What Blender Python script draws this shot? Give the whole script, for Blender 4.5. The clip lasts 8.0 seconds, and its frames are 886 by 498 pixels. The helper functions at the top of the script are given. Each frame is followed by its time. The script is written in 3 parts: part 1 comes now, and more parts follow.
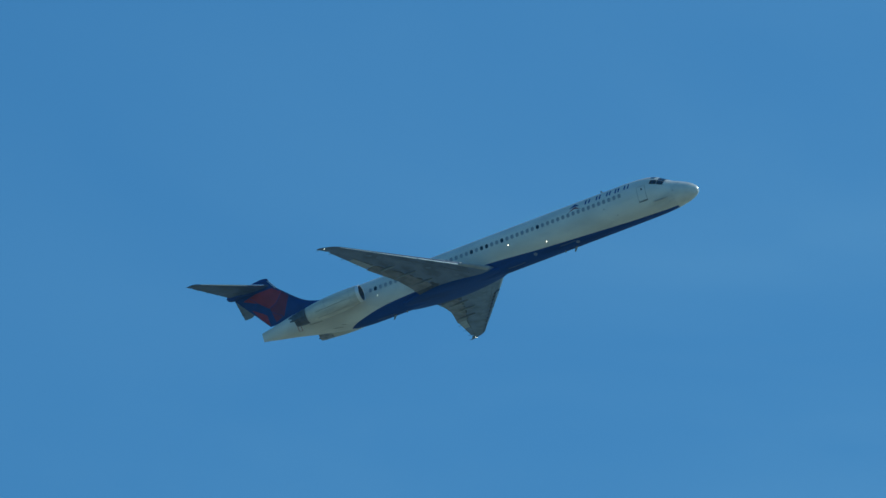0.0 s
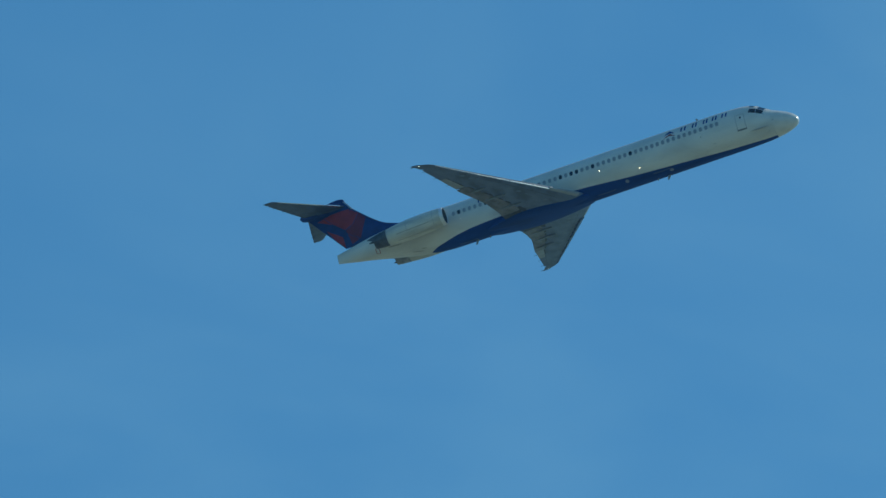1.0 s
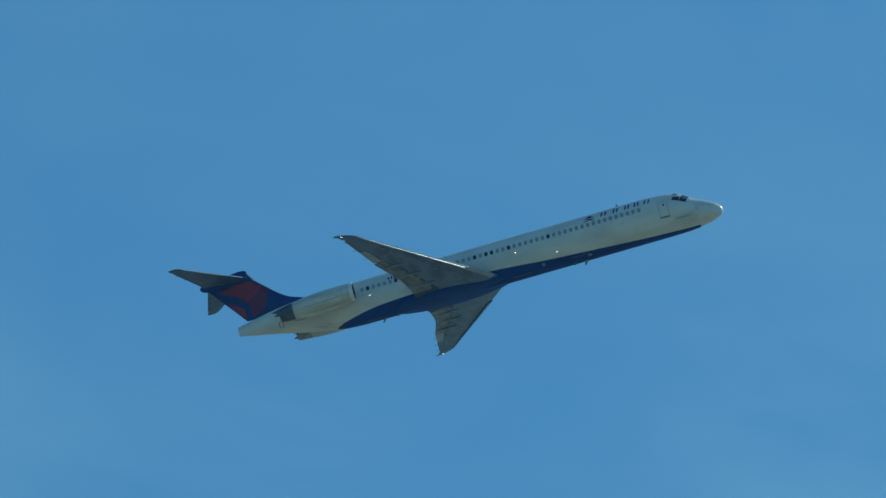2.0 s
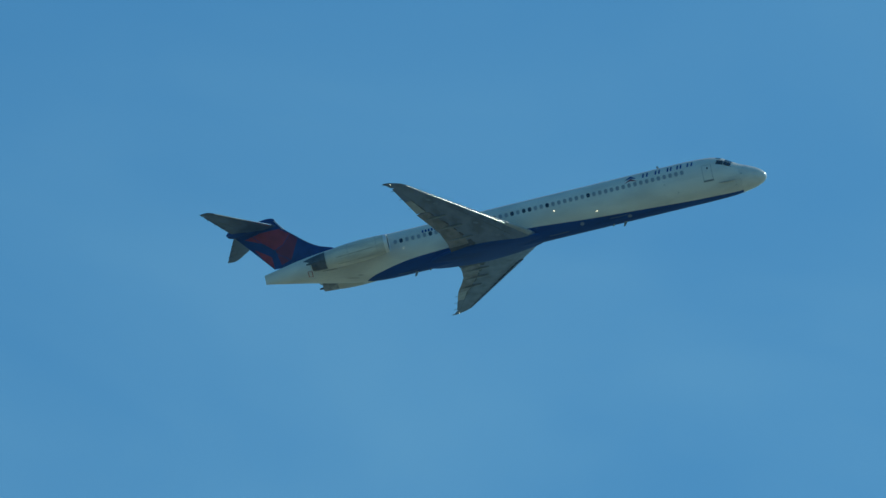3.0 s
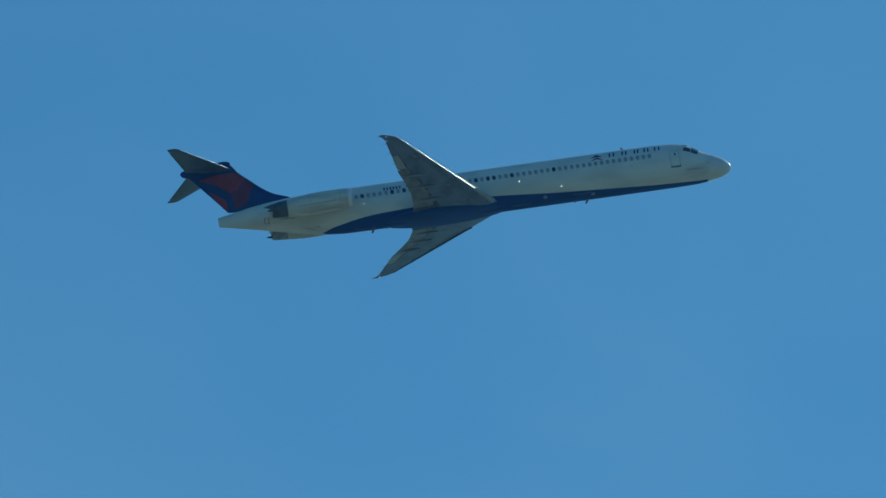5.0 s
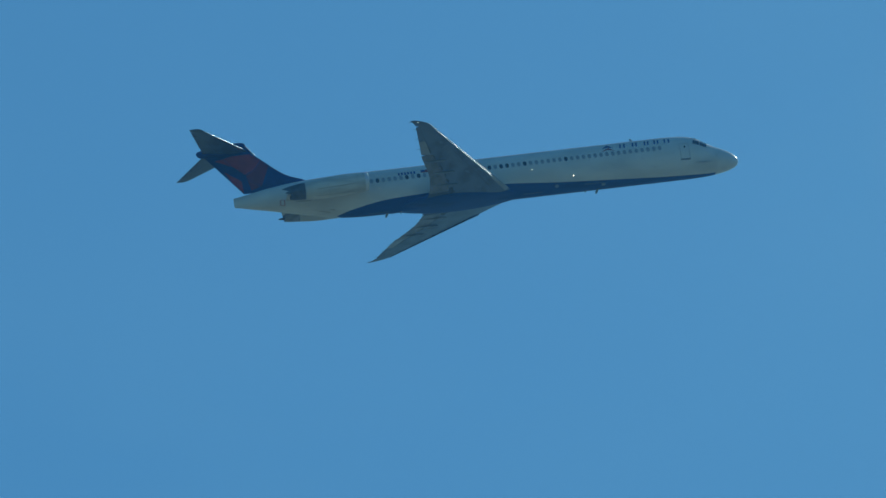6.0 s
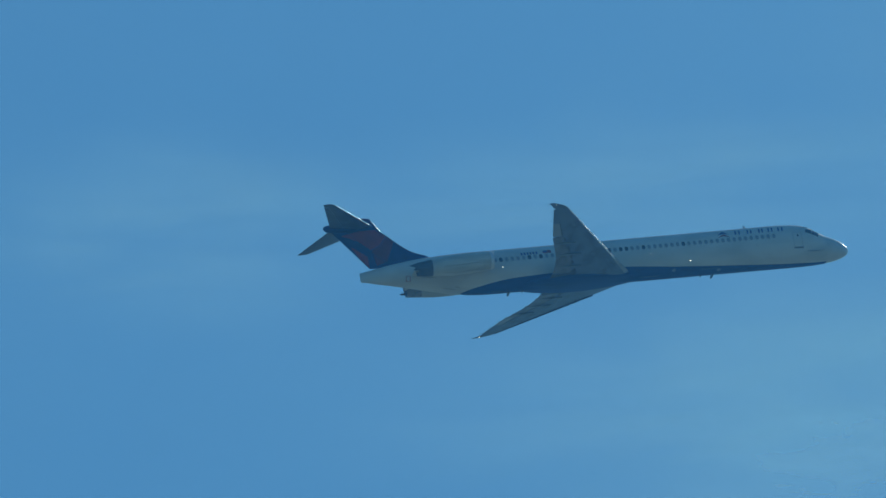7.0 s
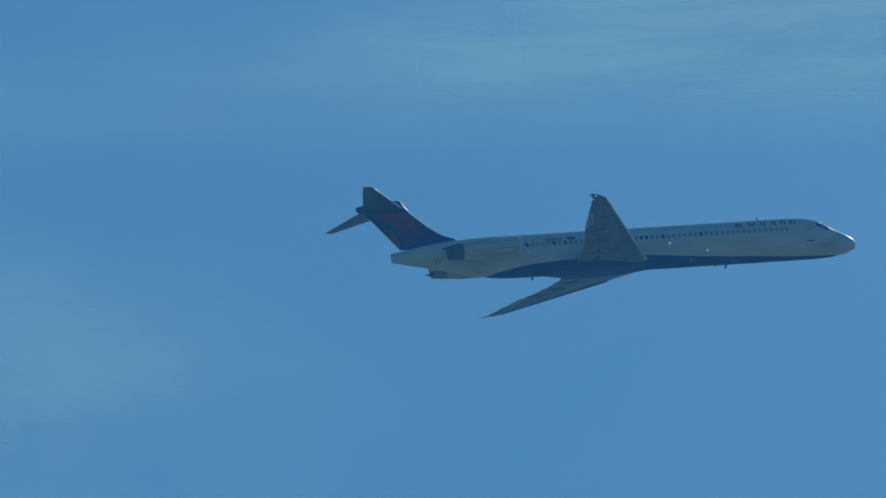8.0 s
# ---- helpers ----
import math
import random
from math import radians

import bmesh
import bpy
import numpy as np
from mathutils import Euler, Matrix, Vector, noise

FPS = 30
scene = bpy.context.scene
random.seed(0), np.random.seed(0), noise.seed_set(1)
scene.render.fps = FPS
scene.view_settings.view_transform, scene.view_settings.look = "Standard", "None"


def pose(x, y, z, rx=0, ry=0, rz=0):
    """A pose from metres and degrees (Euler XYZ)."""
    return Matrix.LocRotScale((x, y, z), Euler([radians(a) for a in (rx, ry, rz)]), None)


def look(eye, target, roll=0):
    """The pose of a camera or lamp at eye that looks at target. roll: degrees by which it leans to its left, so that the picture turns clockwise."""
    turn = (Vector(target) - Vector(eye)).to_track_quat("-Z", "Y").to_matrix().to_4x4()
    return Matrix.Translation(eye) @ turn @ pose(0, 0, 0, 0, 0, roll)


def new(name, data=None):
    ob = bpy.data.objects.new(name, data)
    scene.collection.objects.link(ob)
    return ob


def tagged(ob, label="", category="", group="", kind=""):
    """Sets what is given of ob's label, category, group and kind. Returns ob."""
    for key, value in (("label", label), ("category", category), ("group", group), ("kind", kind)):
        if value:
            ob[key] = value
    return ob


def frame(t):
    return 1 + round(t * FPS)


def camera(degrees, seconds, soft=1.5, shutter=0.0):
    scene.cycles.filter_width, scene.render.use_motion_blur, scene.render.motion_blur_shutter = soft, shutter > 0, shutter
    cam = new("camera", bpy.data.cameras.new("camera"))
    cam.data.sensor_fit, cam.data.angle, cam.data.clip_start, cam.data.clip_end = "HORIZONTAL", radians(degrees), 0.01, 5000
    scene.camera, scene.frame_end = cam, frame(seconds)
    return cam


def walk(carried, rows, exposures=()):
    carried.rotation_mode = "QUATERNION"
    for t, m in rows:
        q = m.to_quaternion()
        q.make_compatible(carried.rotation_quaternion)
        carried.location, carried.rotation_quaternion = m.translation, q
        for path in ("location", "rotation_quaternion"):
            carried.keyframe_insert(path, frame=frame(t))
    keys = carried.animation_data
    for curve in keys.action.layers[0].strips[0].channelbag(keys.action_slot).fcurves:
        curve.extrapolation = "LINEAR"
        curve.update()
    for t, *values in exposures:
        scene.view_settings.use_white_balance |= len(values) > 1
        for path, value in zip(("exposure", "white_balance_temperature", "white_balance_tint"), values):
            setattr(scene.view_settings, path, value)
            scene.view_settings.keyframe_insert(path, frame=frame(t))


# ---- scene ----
# A twin-engine airliner climbs past a camera that stands on the ground and follows it with a long lens.
cam = camera(4.839, 8.0, soft=1.5)
EYE = Vector((0.0, 0.0, 1.7))
# seconds, azimuth, elevation and lean of the camera, in degrees
AIM = [
    (0.00, 119.955, 24.041, 0.54), (0.20, 118.735, 24.311, 0.42), (0.40, 117.703, 24.439, 0.29),
    (0.50, 117.240, 24.455, 0.23), (0.60, 116.768, 24.542, 0.16), (0.80, 115.813, 24.701, 0.03),
    (1.00, 114.796, 24.930, -0.09), (1.20, 113.352, 25.234, -0.26), (1.40, 112.079, 25.547, -0.26),
    (1.60, 110.809, 25.892, -0.25), (1.80, 109.548, 26.234, -0.25), (2.00, 108.301, 26.541, -0.25),
    (2.10, 107.684, 26.670, -0.25), (2.30, 106.468, 26.861, -0.25), (2.50, 105.323, 26.866, -0.31),
    (2.70, 104.136, 27.044, -0.30), (2.90, 102.913, 27.227, -0.29), (3.00, 102.307, 27.317, -0.28),
    (3.10, 101.606, 27.323, -0.27), (3.20, 100.808, 27.252, -0.26), (3.30, 100.115, 27.269, -0.25),
    (3.50, 98.832, 27.339, -0.22), (3.70, 97.644, 27.432, -0.10), (3.90, 96.575, 27.537, 0.03),
    (4.00, 96.023, 27.544, 0.09), (4.10, 95.475, 27.560, 0.09), (4.30, 94.301, 27.660, 0.08),
    (4.50, 93.064, 27.839, 0.08), (4.70, 91.862, 28.034, 0.17), (4.80, 90.956, 28.194, 0.22),
    (4.90, 89.867, 28.391, 0.26), (5.00, 89.131, 28.512, 0.43), (5.10, 88.453, 28.605, 0.32),
    (5.20, 87.784, 28.692, 0.20), (5.40, 86.468, 28.764, 0.10), (5.60, 85.179, 28.782, -0.01),
    (5.80, 83.920, 28.772, -0.11), (6.00, 82.689, 28.758, -0.21), (6.10, 82.085, 28.757, -0.27),
    (6.30, 80.899, 28.786, -0.37), (6.40, 80.457, 28.873, -0.36), (6.50, 79.942, 28.962, -0.36),
    (6.70, 78.785, 29.115, -0.19), (6.80, 78.201, 29.175, -0.11), (6.90, 77.626, 29.246, -0.02),
    (7.00, 77.026, 29.261, 0.06), (7.10, 76.400, 29.160, 0.04), (7.30, 75.085, 29.104, 0.00),
    (7.50, 73.782, 28.972, -0.04), (7.70, 72.551, 28.957, 0.12), (7.80, 71.953, 28.966, 0.20),
    (8.00, 70.981, 28.996, 0.36),
]


def aim_pose(az, el, lean):
    a, e = radians(az), radians(el)
    way = Vector((math.cos(e) * math.cos(a), math.cos(e) * math.sin(a), math.sin(e)))
    return look(EYE, EYE + way * 100, lean)


walk(cam, [(t, aim_pose(az, el, lean)) for t, az, el, lean in AIM],
     exposures=[(0.0, -0.37, 6171, -4), (0.5, -0.36, 6344, -5), (1.0, -0.36, 6516, -6), (2.5, -0.41, 6570, -8), (3.0, -0.43, 6552, -9),
                (4.0, -0.57, 6420, -10), (4.5, -0.73, 6060, -9), (5.0, -0.77, 5981, -9), (6.5, -0.90, 6043, -6), (7.0, -0.97, 5884, -5), (7.5, -1.07, 5817, -3), (8.0, -1.22, 5750, -1)])

# ---- world and sun ----
SUN_AZ, SUN_EL = 50.0, 43.0
world = bpy.data.worlds.new("daylight")
scene.world = world
world.use_nodes = True
wn = world.node_tree.nodes
sky = wn.new("ShaderNodeTexSky")
sky.sky_type = "NISHITA"
sky.sun_disc = False
sky.sun_elevation = radians(SUN_EL)
sky.sun_rotation = radians(90 - SUN_AZ)
sky.air_density, sky.dust_density, sky.ozone_density = 1.0, 0.8, 10.0
wn["Background"].inputs["Strength"].default_value = 0.14
deep = wn.new("ShaderNodeMix")
deep.data_type, deep.blend_type = "RGBA", "MULTIPLY"
deep.inputs[0].default_value = 1.0
deep.inputs[7].default_value = (0.64, 1.0, 1.02, 1)
world.node_tree.links.new(sky.outputs["Color"], deep.inputs[6])
world.node_tree.links.new(deep.outputs[2], wn["Background"].inputs["Color"])

sun_data = bpy.data.lights.new("sun", "SUN")
sun_data.energy, sun_data.angle, sun_data.color = 3.2, radians(0.53), (1.0, 0.95, 0.87)
sun = new("sun", sun_data)
_e, _a = radians(SUN_EL), radians(SUN_AZ)
sun.matrix_world = look((0, 0, 600), Vector((0, 0, 600)) - Vector((math.cos(_e) * math.cos(_a), math.cos(_e) * math.sin(_a), math.sin(_e))))


# ---- materials ----
def mat(name, color, rough=0.4, metal=0.0, spec=0.5, vary=0.12, scale=1.5, stretch=(1, 1, 1), bump=0.0, coat=0.0, dark=0.7, fine=14.0):
    """Paint or metal with soft stains and fine grain, in metres of the thing's own space."""
    m = bpy.data.materials.new(name)
    m.use_nodes = True
    n, l = m.node_tree.nodes, m.node_tree.links
    b = n["Principled BSDF"]
    tc = n.new("ShaderNodeTexCoord")
    mp = n.new("ShaderNodeMapping")
    mp.inputs["Scale"].default_value = stretch
    l.new(tc.outputs["Object"], mp.inputs["Vector"])
    big = n.new("ShaderNodeTexNoise")
    big.inputs["Scale"].default_value, big.inputs["Detail"].default_value = scale, 5
    small = n.new("ShaderNodeTexNoise")
    small.inputs["Scale"].default_value, small.inputs["Detail"].default_value = fine, 3
    l.new(mp.outputs["Vector"], big.inputs["Vector"])
    l.new(mp.outputs["Vector"], small.inputs["Vector"])
    ramp = n.new("ShaderNodeValToRGB")
    ramp.color_ramp.elements[0].position, ramp.color_ramp.elements[1].position = 0.35, 0.62
    l.new(big.outputs["Fac"], ramp.inputs["Fac"])
    mix = n.new("ShaderNodeMix")
    mix.data_type = "RGBA"
    mix.inputs[6].default_value = (*[c * (1 - vary * dark) for c in color], 1)
    mix.inputs[7].default_value = (*[min(1, c * (1 + vary * 0.4)) for c in color], 1)
    l.new(ramp.outputs["Color"], mix.inputs[0])
    mix2 = n.new("ShaderNodeMix")
    mix2.data_type, mix2.blend_type = "RGBA", "MULTIPLY"
    mix2.inputs[0].default_value = vary * 0.8
    l.new(mix.outputs[2], mix2.inputs[6])
    l.new(small.outputs["Fac"], mix2.inputs[7])
    l.new(mix2.outputs[2], b.inputs["Base Color"])
    mr = n.new("ShaderNodeMapRange")
    mr.inputs["To Min"].default_value, mr.inputs["To Max"].default_value = rough * 0.8, min(1, rough * 1.25)
    l.new(small.outputs["Fac"], mr.inputs["Value"])
    l.new(mr.outputs["Result"], b.inputs["Roughness"])
    b.inputs["Metallic"].default_value = metal
    b.inputs["Specular IOR Level"].default_value = spec
    b.inputs["Coat Weight"].default_value = coat
    b.inputs["Coat Roughness"].default_value = 0.12
    if bump:
        bp = n.new("ShaderNodeBump")
        bp.inputs["Strength"].default_value, bp.inputs["Distance"].default_value = bump, 0.02
        l.new(big.outputs["Fac"], bp.inputs["Height"])
        l.new(bp.outputs["Normal"], b.inputs["Normal"])
    return m


def glow(name, color, strength):
    m = bpy.data.materials.new(name)
    m.use_nodes = True
    b = m.node_tree.nodes["Principled BSDF"]
    b.inputs["Base Color"].default_value = (0.8, 0.8, 0.8, 1)
    b.inputs["Emission Color"].default_value = (*color, 1)
    b.inputs["Emission Strength"].default_value = strength
    return m


WHITE = mat("white paint", (0.78, 0.76, 0.71), 0.5, vary=0.18, scale=0.9, stretch=(0.35, 1, 1))
RADOME = mat("glossy radome paint", (0.76, 0.74, 0.69), 0.35, vary=0.12, coat=0.6)
LENS = mat("belly lens", (0.16, 0.20, 0.30), 0.4, vary=0.2)
NACELLE = mat("nacelle paint", (0.70, 0.68, 0.61), 0.5, vary=0.28, scale=1.8, stretch=(0.22, 1, 1))
BLUE = mat("dark blue paint", (0.010, 0.054, 0.255), 0.6, spec=0.16, vary=0.3, scale=0.9, stretch=(0.3, 1, 1))
FIN_BLUE = mat("fin blue paint", (0.012, 0.045, 0.20), 0.5, spec=0.3, vary=0.25)
RED = mat("red paint", (0.32, 0.036, 0.055), 0.5, spec=0.3, vary=0.25)
DEEP_RED = mat("deep red paint", (0.19, 0.026, 0.060), 0.5, spec=0.3, vary=0.25)
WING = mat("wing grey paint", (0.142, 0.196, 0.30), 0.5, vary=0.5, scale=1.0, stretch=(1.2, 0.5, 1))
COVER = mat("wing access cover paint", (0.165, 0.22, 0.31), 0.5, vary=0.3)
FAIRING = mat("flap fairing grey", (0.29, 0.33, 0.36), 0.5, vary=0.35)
PANEL = mat("pale grey panel", (0.34, 0.365, 0.39), 0.45, vary=0.25)
METAL = mat("polished aluminium", (0.82, 0.83, 0.84), 0.24, metal=1.0, vary=0.12)
SLAT_METAL = mat("worn aluminium", (0.80, 0.81, 0.82), 0.29, metal=1.0, vary=0.2)
LIP = mat("satin intake lip", (0.84, 0.84, 0.84), 0.4, metal=0.4, vary=0.1)
BARE = mat("heat-stained metal", (0.38, 0.39, 0.41), 0.5, metal=0.3, vary=0.5, scale=2.5)
SHELL_DARK = mat("dark reverser metal", (0.11, 0.115, 0.13), 0.5, metal=0.2, vary=0.5, scale=2.5)
FLAP = mat("streaked flap paint", (0.215, 0.215, 0.225), 0.5, vary=0.5, scale=1.6, stretch=(1.4, 0.6, 1))
SOOT_SHADE = mat("wing paint darkened for grime and shade", (0.06, 0.07, 0.085), 0.6, vary=0.6, scale=3.0)
# the wing's grey made darker: shade under the tailplane is put into this colour
STAB_SHADE = mat("wing grey darkened for tailplane shade", (0.09, 0.13, 0.205), 0.5, vary=0.35, scale=1.2)
DARK_METAL = mat("dull dark metal", (0.48, 0.50, 0.54), 0.28, metal=1.0, vary=0.15)
GAP = mat("dark recess", (0.02, 0.022, 0.026), 0.7, vary=0.3)
GLASS = mat("dark cockpit glass", (0.012, 0.014, 0.018), 0.08, vary=0.1, coat=0.5)
PANE_DARK = mat("dark cabin pane", (0.028, 0.038, 0.055), 0.2, vary=0.1)
PANE_PALE = mat("cabin pane with the blind down", (0.33, 0.35, 0.38), 0.35, vary=0.2)
FRAME_M = mat("window surround", (0.47, 0.47, 0.46), 0.4, vary=0.15)
LAMP = glow("white lamp", (1.0, 0.84, 0.62), 13.0)
GLOSS_BLUE = mat("glossy dark blue edge paint", (0.02, 0.05, 0.14), 0.3, spec=1.0, vary=0.15)
# drain stains, and the nacelle lines that imitate shade
DRAIN_AND_SHADE = mat("brown drain stain", (0.40, 0.37, 0.31), 0.6, vary=0.5, scale=4.0)
DUCT = mat("grey intake liner", (0.10, 0.11, 0.12), 0.5, vary=0.3)
RED_LINE = mat("red marking", (0.42, 0.12, 0.09), 0.5, vary=0.2)

# ---- ground ----
ground_m = mat("short grass and soil", (0.277, 0.315, 0.236), 0.95, vary=0.7, scale=0.01, fine=0.15, bump=0.2)
bm = bmesh.new()
bmesh.ops.create_circle(bm, cap_ends=True, radius=4800, segments=96)
me = bpy.data.meshes.new("ground")
bm.to_mesh(me)
bm.free()
me.materials.append(ground_m)
tagged(new("ground", me), "wide flat airfield of short dry grass", "ground", kind="structure")


# ---- building helpers ----
def part(name, bm, material, parent, label="", smooth=True):
    """Links bm as one mesh object under parent."""
    bmesh.ops.recalc_face_normals(bm, faces=bm.faces)
    me = bpy.data.meshes.new(name)
    bm.to_mesh(me)
    bm.free()
    me.materials.append(material)
    if smooth:
        me.polygons.foreach_set("use_smooth", [True] * len(me.polygons))
        me.set_sharp_from_angle(angle=radians(40))
    ob = new(name, me)
    ob.parent = parent
    if label:
        ob["label"] = label
    return ob


def interp(x, table):
    """Smooth reading of a table of (x, a, b, ...) rows."""
    xs = [r[0] for r in table]
    if x <= xs[0]:
        return table[0][1:]
    if x >= xs[-1]:
        return table[-1][1:]
    i = max(k for k in range(len(xs)) if xs[k] <= x)
    i = min(i, len(xs) - 2)
    out = []
    h = xs[i + 1] - xs[i]
    u = (x - xs[i]) / h
    for c in range(1, len(table[0])):
        p0, p1 = table[i][c], table[i + 1][c]
        d = (p1 - p0) / h

        def slope(k):
            if k <= 0 or k >= len(xs) - 1:
                return None
            a = (table[k][c] - table[k - 1][c]) / (xs[k] - xs[k - 1])
            b = (table[k + 1][c] - table[k][c]) / (xs[k + 1] - xs[k])
            return 0.0 if a * b <= 0 else 2 * a * b / (a + b)
        m0, m1 = slope(i), slope(i + 1)
        m0 = d if m0 is None else m0
        m1 = d if m1 is None else m1
        out.append((2 * u**3 - 3 * u * u + 1) * p0 + (u**3 - 2 * u * u + u) * h * m0
                   + (3 * u * u - 2 * u**3) * p1 + (u**3 - u * u) * h * m1)
    return out


def loc(s, y, z):
    """Station s metres aft of the nose tip, y to port, z up, in the airliner's own space."""
    return Vector((20.0 - s, y, z))


def loft(bm, rings, close=True, cap_start=False, cap_end=False):
    vs = [[bm.verts.new(p) for p in r] for r in rings]
    n = len(vs[0])
    for a, b in zip(vs, vs[1:]):
        for k in range(n if close else n - 1):
            q = [a[k], a[(k + 1) % n], b[(k + 1) % n], b[k]]
            bm.faces.new(q)
    if cap_start:
        bm.faces.new(vs[0])
    if cap_end:
        bm.faces.new(vs[-1][::-1])
    return vs


# ---- the airliner ----
airliner = new("airliner")
tagged(airliner, "white and dark blue twin-engine T-tail passenger jet climbing, gear up", "airplane")

# station, top, bottom, half width of the body
BODY = [(-0.08, -0.79, -0.89, 0.04), (-0.02, -0.59, -1.07, 0.22), (0.14, -0.39, -1.24, 0.40), (0.45, -0.13, -1.41, 0.63),
        (0.95, 0.16, -1.57, 0.88), (1.5, 0.41, -1.67, 1.07), (1.95, 0.61, -1.73, 1.21), (2.3, 0.83, -1.77, 1.30),
        (2.7, 1.10, -1.80, 1.38), (3.2, 1.39, -1.82, 1.47), (4.0, 1.62, -1.835, 1.57), (5.0, 1.72, -1.84, 1.64),
        (6.2, 1.76, -1.84, 1.67), (18.0, 1.76, -1.84, 1.67), (28.0, 1.76, -1.84, 1.67),
        (30.5, 1.76, -1.83, 1.67), (32.0, 1.76, -1.74, 1.65), (34.0, 1.70, -1.42, 1.52), (36.0, 1.58, -0.98, 1.24),
        (38.0, 1.36, -0.52, 0.82), (39.5, 1.10, -0.22, 0.42), (40.5, 0.92, 0.00, 0.14), (40.9, 0.85, 0.07, 0.05)]
# station and the angle from the crown at which the dark blue begins
LINE = [(1.95, 166.0), (3.6, 162.0), (5.9, 158.0), (8.1, 152.0), (10.4, 146.0), (12.65, 140.6), (14.9, 135.0), (16.3, 130.5),
        (17.15, 128.0), (19.1, 123.0), (22.0, 121.0), (25.9, 123.0), (27.0, 124.5), (28.5, 127.0), (30.27, 135.0), (31.5, 146.5), (32.3, 158.5), (32.85, 178.0)]


def skin(s, deg, out=0.0):
    """A point of the body's skin at station s, deg from the crown (minus: starboard), out metres proud."""
    zt, zb, hw = interp(s, BODY)
    zc, hz, a = (zt + zb) / 2, (zt - zb) / 2, radians(deg)
    return loc(s, math.sin(a) * (hw + out), zc + math.cos(a) * (hz + out))


def angle_at(s, z):
    zt, zb, hw = interp(s, BODY)
    zc, hz = (zt + zb) / 2, (zt - zb) / 2
    return math.degrees(math.acos(max(-1, min(1, (z - zc) / hz))))


def stations(a, b, step):
    n = max(1, math.ceil((b - a) / step))
    return [a + (b - a) * i / n for i in range(n + 1)]


def build_body():
    fore = [-0.08, -0.05, -0.02, 0.05, 0.14, 0.3, 0.45, 0.75, 1.0, 1.25, 1.5, 1.75, 1.95]
    mid = stations(1.95, 32.85, 0.35)
    aft = stations(32.85, 40.9, 0.3)
    # radome
    bm = bmesh.new()
    loft(bm, [[skin(s, 360 * k / 64) for k in range(64)] for s in fore], cap_start=True)
    part("radome", bm, RADOME, airliner, "white nose cone")
    # upper skin, crown down to the colour line on both sides
    bm = bmesh.new()
    rings = []
    for s in mid:
        b = interp(s, LINE)[0]
        rings.append([skin(s, -b + 2 * b * k / 56) for k in range(57)])
    loft(bm, rings, close=False)
    part("upper_skin", bm, WHITE, airliner, "white upper fuselage")
    bm = bmesh.new()
    rings = []
    for s in mid:
        b = interp(s, LINE)[0]
        rings.append([skin(s, b + (360 - 2 * b) * k / 28) for k in range(29)])
    loft(bm, rings, close=False)
    part("belly_skin", bm, BLUE, airliner, "dark blue fuselage belly")
    bm = bmesh.new()
    loft(bm, [[skin(s, 360 * k / 64) for k in range(64)] for s in aft], cap_end=True)
    part("tail_cone", bm, WHITE, airliner, "white wedge-shaped tail cone")


build_body()


def patch(bm, outline, out, rim=True):
    """A thin plate on the skin; outline: (station, angle) all round."""
    cs = sum(p[0] for p in outline) / len(outline)
    ca = sum(p[1] for p in outline) / len(outline)
    rings = []
    for f in (1.0, 0.66, 0.33):
        rings.append([bm.verts.new(skin(cs + (s - cs) * f, ca + (a - ca) * f, out)) for s, a in outline])
    mid = bm.verts.new(skin(cs, ca, out))
    n = len(outline)
    for a, b in zip(rings, rings[1:]):
        for k in range(n):
            bm.faces.new((a[k], a[(k + 1) % n], b[(k + 1) % n], b[k]))
    for k in range(n):
        bm.faces.new((rings[-1][k], rings[-1][(k + 1) % n], mid))
    if rim:
        low = [bm.verts.new(skin(s, a, -0.01)) for s, a in outline]
        for k in range(n):
            bm.faces.new((rings[0][(k + 1) % n], rings[0][k], low[k], low[(k + 1) % n]))


def fine_outline(points, per=4):
    out = []
    for p, q in zip(points, points[1:] + points[:1]):
        for k in range(per):
            out.append((p[0] + (q[0] - p[0]) * k / per, p[1] + (q[1] - p[1]) * k / per))
    return out


def oval(s, a, hs, ha, n=20, power=2.6):
    pts = []
    for k in range(n):
        t = 2 * math.pi * k / n
        c, d = math.cos(t), math.sin(t)
        pts.append((s + hs * math.copysign(abs(c) ** (2 / power), c), a + ha * math.copysign(abs(d) ** (2 / power), d)))
    return pts


# ---- wings ----
def leading(y):
    return 19.22 + 0.551 * (y - 1.8)


TRAIL = [(0.9, 25.75), (1.8, 25.65), (3.4, 25.60), (5.9, 25.88), (9.8, 26.93), (15.2, 27.88), (15.9, 28.10), (16.44, 28.45)]


def trailing(y):
    ys = [r[0] for r in TRAIL]
    return float(np.interp(y, ys, [r[1] for r in TRAIL]))


def wing_z(y):
    return -1.33 + (y - 1.8) * 0.079


def foil(u, thick):
    """Half thickness at u of the chord, per chord."""
    return 5 * thick * (0.2969 * math.sqrt(max(u, 0)) - 0.126 * u - 0.3516 * u * u + 0.2843 * u**3 - 0.1036 * u**4)


def wing_point(y, u, side, up):
    """u along the chord from leading to trailing edge, up: +1 the upper face, -1 the lower one."""
    le, te = leading(y), trailing(y)
    if y > 15.4:
        le += ((y - 15.4) / 1.04) ** 2 * 0.75
    c = te - le
    thick = float(np.interp(y, [1, 6, 16.4], [0.115, 0.105, 0.085]))
    camber = 0.018 * c * math.sin(math.pi * min(1, u)) - 0.01 * c
    twist = -0.02 * (u - 0.4) * c
    return loc(le + u * c, side * y, wing_z(y) + camber + twist + up * foil(u, thick) * c)


